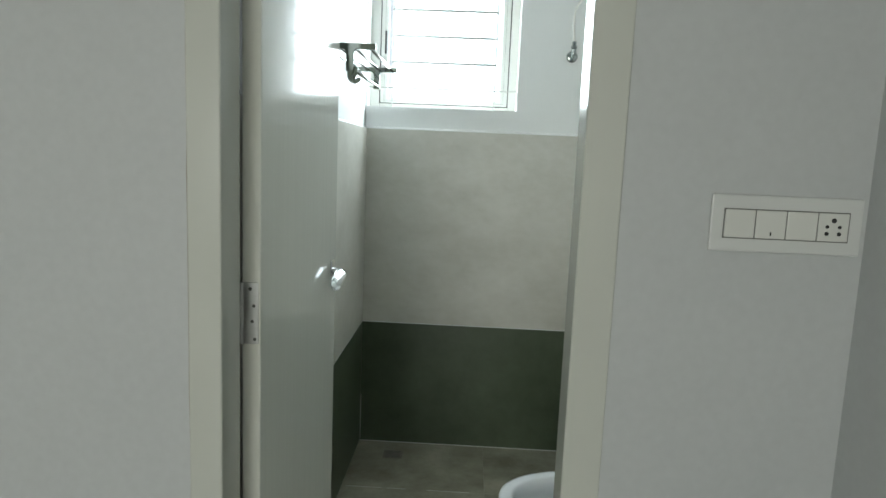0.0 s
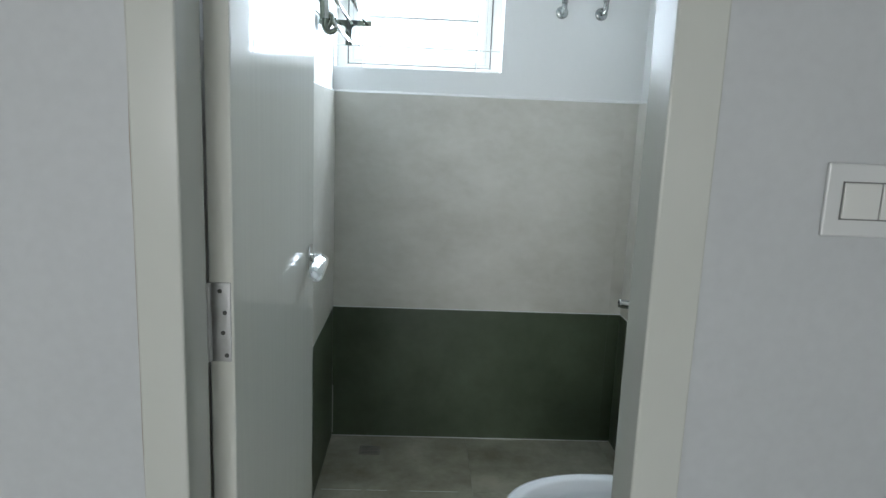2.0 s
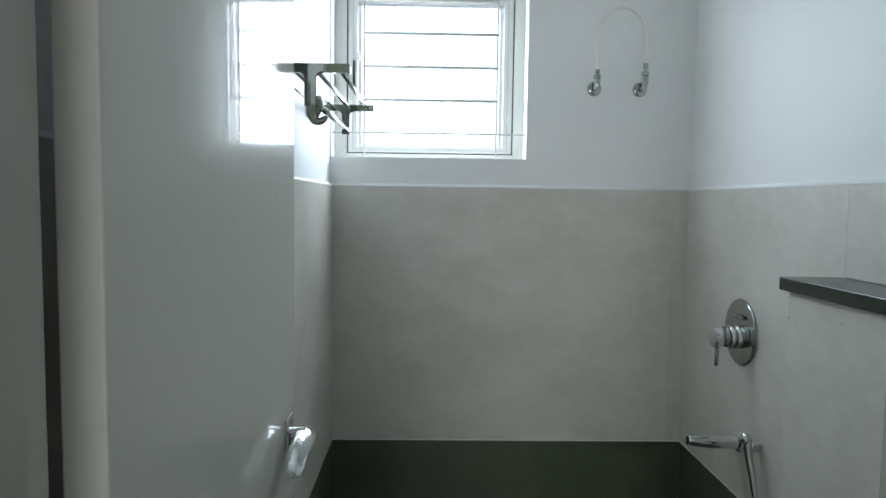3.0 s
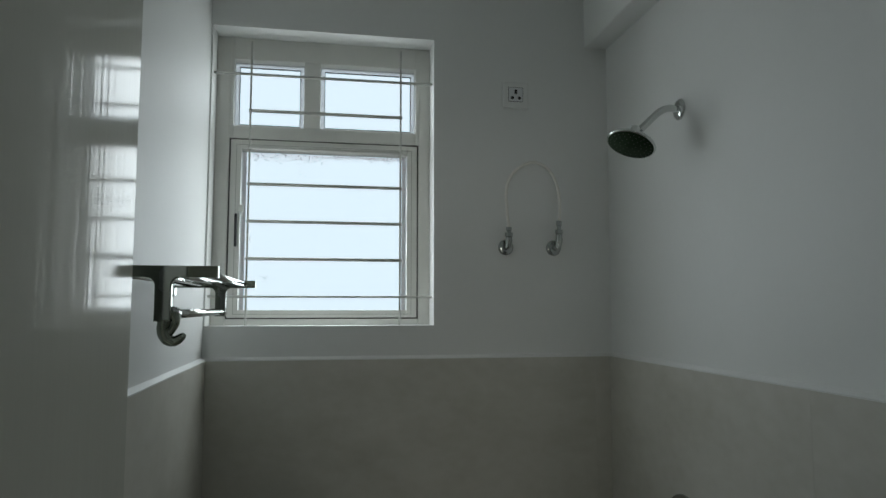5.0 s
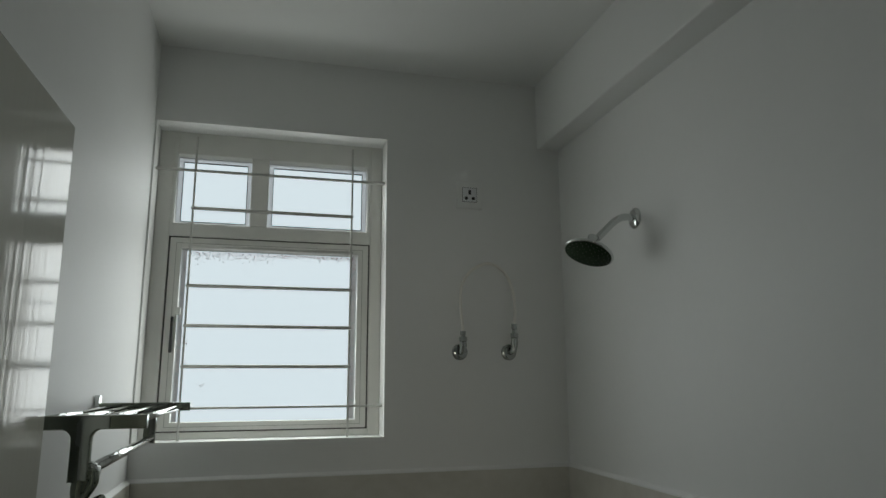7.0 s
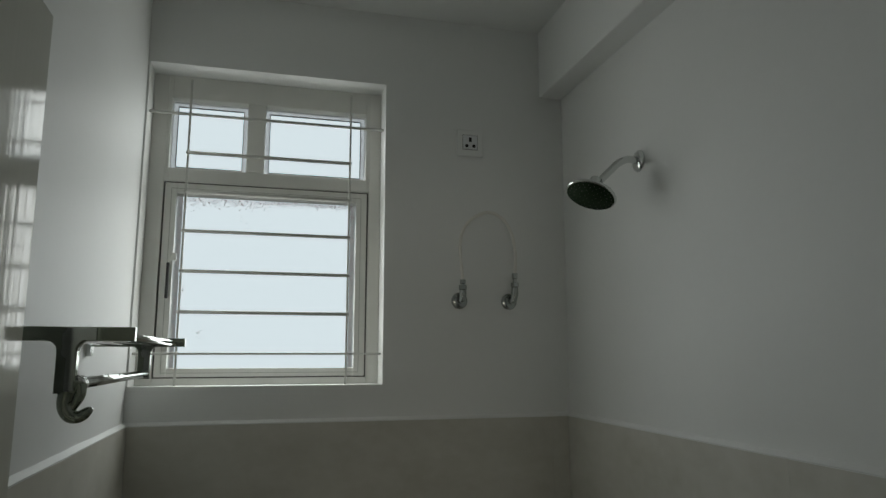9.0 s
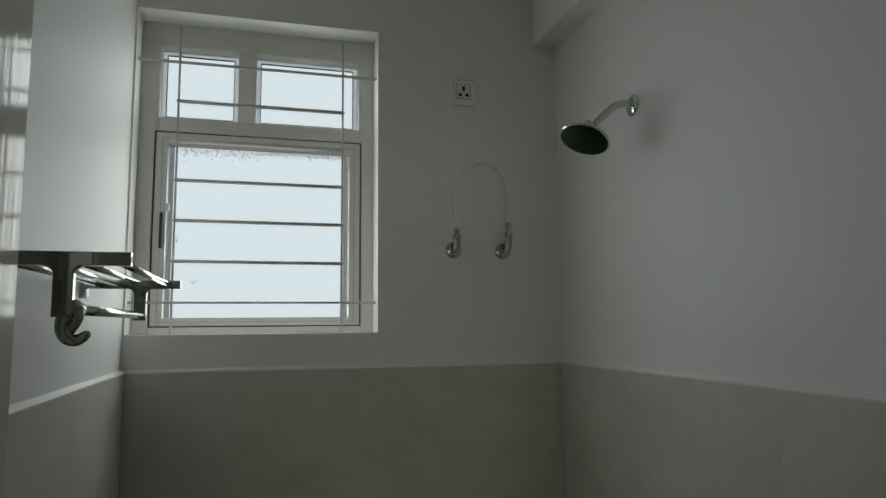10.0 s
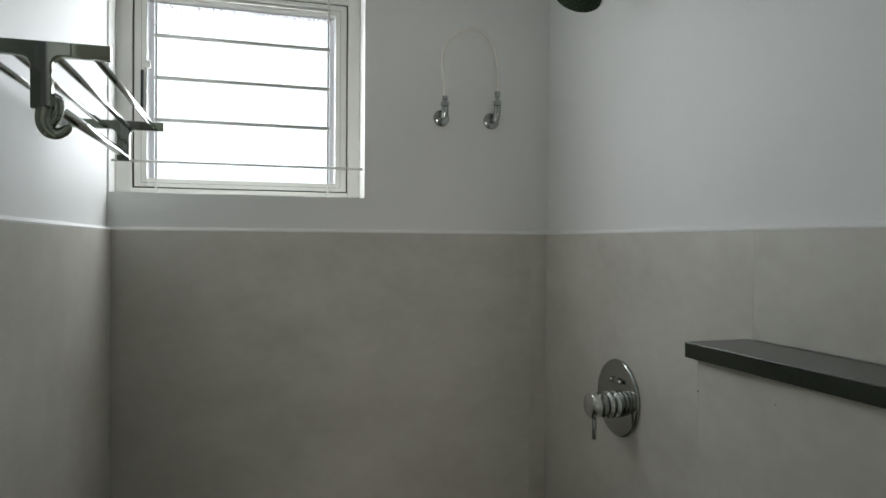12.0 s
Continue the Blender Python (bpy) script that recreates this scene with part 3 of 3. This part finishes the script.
part("spray_head", lathe([(0.001, 0), (0.015, 0.001), (0.016, 0.010), (0.012, 0.022), (0.001, 0.024)], (1.196, 2.415, 0.818), (1, 0.1, -0.1), 20), CHROME, hs, "", True)
part("hose", tube(smooth_line([(1.223, 2.381, 0.668), (1.225, 2.372, 0.55), (1.224, 2.400, 0.40), (1.222, 2.461, 0.31), (1.224, 2.491, 0.30), (1.228, 2.508, 0.36), (1.236, 2.511, 0.42)]), 0.006, 10), STEEL, hs, "", True)
part("outlet", lathe([(0.001, 0), (0.022, 0), (0.020, 0.004), (0.010, 0.008), (0.010, 0.022), (0.001, 0.023)], (XR, 2.511, 0.425), (-1, 0, 0), 24), CHROME, hs, "", True)

# ---- cistern box with granite ledge ----
CX, CY = 1.131, 2.094
cb = structure("cistern_wall", box(CX + 0.01, XR + PL, YI, CY - 0.01, 0, 1.2660), JOINT, "low boxed cistern wall clad in grey tiles", "wall")
slab = box(1.114, XR, YI, 2.108, 1.2670, 1.2955, 0.0015)
for v in slab.verts:  # the front edge runs a little out of square
    if v.co.x < 1.2:
        v.co.x += (2.108 - v.co.y) * 0.012
tagged(finish("granite_ledge", slab, GRANITE), "polished black granite slab capping the cistern wall", "ledge")
fp = thing("wall_plug", "tiny dark plug hole in the tiled box", "plug")
part("cap", lathe([(0.0005, 0), (0.0018, 0), (0.0015, 0.0008), (0.0005, 0.001)], (CX, 2.091, 1.207), (-1, 0, 0), 10), BLACK, fp)
part("cap", lathe([(0.0005, 0), (0.0018, 0), (0.0015, 0.0008), (0.0005, 0.001)], (CX, 1.905, 1.226), (-1, 0, 0), 10), SOFTLINE, fp)

# ---- toilet ----
wc = thing("toilet", "white ceramic wall-hung toilet bowl without a seat", "toilet")
WCY, RZ = 1.79, 0.40


def oval(t, a_back, a_front, half, xc):
    c, s = math.cos(t), math.sin(t)
    ex = 0.80 if c > 0 else 1.0
    return Vector((xc + (a_back if c > 0 else a_front) * (abs(c) ** ex) * (1 if c > 0 else -1), WCY + half * s, 0))


prof = [  # front reach, half width, height, shift
    (0.02, 0.02, 0.10, 0.00), (0.13, 0.10, 0.10, 0.0), (0.19, 0.135, 0.16, 0.0), (0.245, 0.165, 0.26, 0.0), (0.268, 0.183, 0.34, 0.0), (0.275, 0.190, 0.385, 0.0),
    (0.272, 0.187, 0.398, 0.0), (0.262, 0.177, 0.401, 0.0), (0.240, 0.155, 0.401, 0.0), (0.231, 0.146, 0.397, 0.0), (0.228, 0.143, 0.382, 0.0), (0.222, 0.138, 0.352, 0.0), (0.208, 0.126, 0.340, 0.0), (0.135, 0.088, 0.328, 0.0), (0.105, 0.072, 0.29, 0.0), (0.065, 0.048, 0.24, 0.0), (0.04, 0.03, 0.215, 0.0), (0.004, 0.004, 0.214, 0.0)]
tb = bmesh.new()
N_ = 48
rr = []
for k, (a, h, z, _) in enumerate(prof):
    back = 0.262 if k < 8 else min(a, 0.20) * 0.95
    if k == 0:
        back = 0.262 * 0.3
    rr.append([])
    for i in range(N_):
        p = oval(2 * math.pi * i / N_, back, a, h, 0.884)
        p.z = z
        rr[-1].append(tb.verts.new(p))
for a, b in zip(rr, rr[1:]):
    for i in range(N_):
        tb.faces.new((a[i], a[(i + 1) % N_], b[(i + 1) % N_], b[i]))
tb.faces.new(list(reversed(rr[0])))
tb.faces.new(rr[-1])
bmesh.ops.recalc_face_normals(tb, faces=list(tb.faces))
part("bowl", tb, CERAMIC, wc, "", True)
part("water", lathe([(0.001, 0), (0.042, 0), (0.042, 0.002), (0.001, 0.002)], (0.878, WCY, 0.236), (0, 0, 1), 28), CERAMIC, wc)

# ---- switch plate on the bedroom side ----
sw = thing("switch_plate", "white modular switch plate with three switches and a socket", "switch")
part("plate", box(0.884, 1.1300, YO - 0.007, YO, 1.257, 1.352, 0.0025), PLASTIC, sw)
part("module_edge", box(0.9045, 1.1090, YO - 0.0079, YO - 0.006, 1.2790, 1.3290), GREYLINE, sw)
for k in range(4):
    x0 = 0.9065 + k * 0.0505
    m_ = part("module", box(x0, x0 + 0.0485, YO - 0.0105, YO - 0.007, 1.2808, 1.3272, 0.0012), MODULE, sw)
    if k == 1:
        part("indicator", box(x0 + 0.0235, x0 + 0.0257, YO - 0.0112, YO - 0.010, 1.286, 1.292), BLACK, sw)
    if k == 3:
        for dx, dz, r in ((0.024, 0.035, 0.0042), (0.0140, 0.0245, 0.003), (0.0340, 0.0245, 0.003), (0.0140, 0.013, 0.0034), (0.0340, 0.013, 0.0034)):
            part("pin_hole", lathe([(0.001, 0), (r, 0), (r, 0.0008), (0.001, 0.001)], (x0 + dx, YO - 0.0104, 1.2805 + dz), (0, -1, 0), 12), BLACK, sw)

# ---- floor drain ----
dr = thing("floor_drain", "square steel drain grate set in the floor tiles", "drain")
db = box(0.135, 0.225, 2.825, 2.905, -0.002, 0.0010, 0.0004)
part("grate", db, DRAIN, dr)
for i in range(5):
    part("slot", box(0.147, 0.213, 2.838 + i * 0.0135, 2.843 + i * 0.0135, 0.0006, 0.0014), GREYLINE, dr)

# ---- tiles and joints ----
TILE_MESH = {}


def tile(parent, name, size, axis, centre, material):
    """One bevelled tile; alike tiles share a mesh. axis is the way that its face looks."""
    key = (tuple(round(s, 4) for s in size), axis, material.name)
    if key not in TILE_MESH:
        a, b = size[0] / 2, size[1] / 2
        t_ = 0.009
        if axis == "z":
            bm = box(-a, a, -b, b, -t_, 0, 0.0003, seg=1)
        elif axis == "y":
            bm = box(-a, a, 0, t_, -b, b, 0.0003, seg=1)
        else:
            s = 1 if axis == "+x" else -1
            bm = box(min(0, -s * t_), max(0, -s * t_), -a, a, -b, b, 0.0003, seg=1)
        me = bpy.data.meshes.new(name)
        bm.to_mesh(me)
        bm.free()
        me.materials.append(material)
        TILE_MESH[key] = me
    ob = new(name, TILE_MESH[key])
    ob.location = centre
    ob.parent = parent


G = 0.0003


def run(start, stop, step, off=0.0):
    edges, e = [start], start + (off or step)
    while e < stop - 0.02:
        edges.append(e)
        e += step
    return list(zip(edges, edges[1:] + [stop]))


def clad(parent, axis, fixed, lo, hi, top, off):
    rows_ = ((0.001, BAND - 0.002, DARK_TILE), (BAND + 0.002, top, LIGHT_TILE))
    for z0, z1, m_ in rows_:
        for a, b in run(lo, hi, 0.6 if off < 0.6 else 1.2, off):
            u, z = (a + b) / 2, (z0 + z1) / 2
            size = (b - a - G, z1 - z0 - G)
            c = (u, fixed, z) if axis == "y" else (fixed, u, z)
            tile(parent, "tile", size, axis, c, m_)


clad(wall_back, "y", YB, 0.0, XR, TOP, 1.2)
clad(wall_left, "+x", 0.0, YI, YB, TOP, 0.61)
clad(wall_right, "-x", XR, CY, YB, TOP, 0.892)
for z0, z1 in ((1.2965, TOP),):
    tile(wall_right, "tile", (CY - YI - G, z1 - z0 - G), "-x", (XR, (CY + YI) / 2, (z0 + z1) / 2), LIGHT_TILE)
clad(cb, "-x", CX, YI, CY, 1.2660, 1.2)
for z0, z1, m_ in ((0.001, BAND - 0.002, DARK_TILE), (BAND + 0.002, 1.2660, LIGHT_TILE)):
    en = finish("end_tile", box(CX + 0.0005, XR, CY - 0.0095, CY, z0, z1, 0.0003, seg=1), m_, cb)
finish("corner_bead", box(CX - 0.0006, CX + 0.003, CY - 0.003, CY + 0.0006, BAND + 0.002, 1.2655), GROUT, cb, "thin white grout on the tiled corner")
# backing behind the joints
structure("tile_bed_north", box(-PL, XR + PL, YB + 0.0025, YB + PL + 0.001, 0, TOP - 0.001), JOINT, "grey tile joints on the window wall", "trim")
structure("tile_bed_west", box(-PL - 0.001, -0.0025, YI, YB + 0.0025, 0, TOP - 0.001), JOINT, "grey tile joints on the side wall", "trim")
structure("tile_bed_east", box(XR + 0.0025, XR + PL + 0.001, YI, YB + 0.0025, 0, TOP - 0.001), JOINT, "grey tile joints on the shower wall", "trim")
# white cement line between dark and light tiles
structure("trim_north", box(0.0, XR, YB - 0.0004, YB + 0.003, BAND - 0.0019, BAND + 0.0019), WALL, "white grout line between dark and light tiles", "trim")
structure("trim_west", box(-0.003, 0.0004, YI, YB, BAND - 0.0019, BAND + 0.0019), WALL, "white grout line between dark and light tiles", "trim")
structure("trim_east", box(XR - 0.0004, XR + 0.003, CY, YB, BAND - 0.0019, BAND + 0.0019), WALL, "white grout line between dark and light tiles", "trim")


def fillet(name, a, b, inward):
    """Sloped white cement along the top of the tiles."""
    a, b, n = Vector(a), Vector(b), Vector(inward)
    bm = bmesh.new()
    k = 24
    rows_ = []
    for i in range(k + 1):
        p = a.lerp(b, i / k)
        w_ = 0.001 * noise.noise(p * 14)
        rows_.append([bm.verts.new(p + n * (0.0 + w_ * 0.4)), bm.verts.new(p + n * 0.0005 + Vector((0, 0, 0.003 + w_))), bm.verts.new(p - n * (PL + 0.001) + Vector((0, 0, 0.011 + 1.5 * w_))), bm.verts.new(p - n * (PL + 0.001))])
    for r0, r1 in zip(rows_, rows_[1:]):
        for i in range(4):
            bm.faces.new((r0[i], r0[(i + 1) % 4], r1[(i + 1) % 4], r1[i]))
    bm.faces.new(rows_[0])
    bm.faces.new(list(reversed(rows_[-1])))
    bmesh.ops.recalc_face_normals(bm, faces=list(bm.faces))
    structure(name, bm, WALL, "white cement fillet along the top of the tiles", "trim")


fillet("trim_top_north", (-PL, YB, TOP), (XR + PL, YB, TOP), (0, -1, 0))
fillet("trim_top_west", (0, YI, TOP), (0, YB, TOP), (1, 0, 0))
fillet("trim_top_east", (XR, YI, TOP), (XR, YB, TOP), (-1, 0, 0))

floor_ob = bpy.data.objects["floor"]
for x0, x1 in ((0.0, 0.6), (0.6, 1.2), (1.2, XR)):
    for y0, y1 in ((YI, 1.345), (1.345, 1.945), (1.945, 2.545), (2.545, YB)):
        tile(floor_ob, "tile", (x1 - x0 - 0.0006, y1 - y0 - 0.0014), "z", ((x0 + x1) / 2, (y0 + y1) / 2, 0.0), FLOOR_TILE)
structure("trim_floor_north", box(0.0, XR, YB - 0.003, YB - 0.0005, 0.0003, 0.0035), GROUT, "white grout line at the foot of the wall", "trim")
# worn white grout in the corner and along one floor joint
structure("trim_corner", box(0.0003, 0.0035, YB - 0.0035, YB - 0.0003, 0.015, 0.235), GROUT, "worn white grout in the tiled corner", "trim")
for x0, x1 in ((0.02, 0.17), (0.19, 0.27), (0.36, 0.54)):
    structure("trim_floor_joint", box(x0, x1, 2.5438, 2.5462, -0.002, 0.0007), GROUT, "worn white grout between floor tiles", "trim")
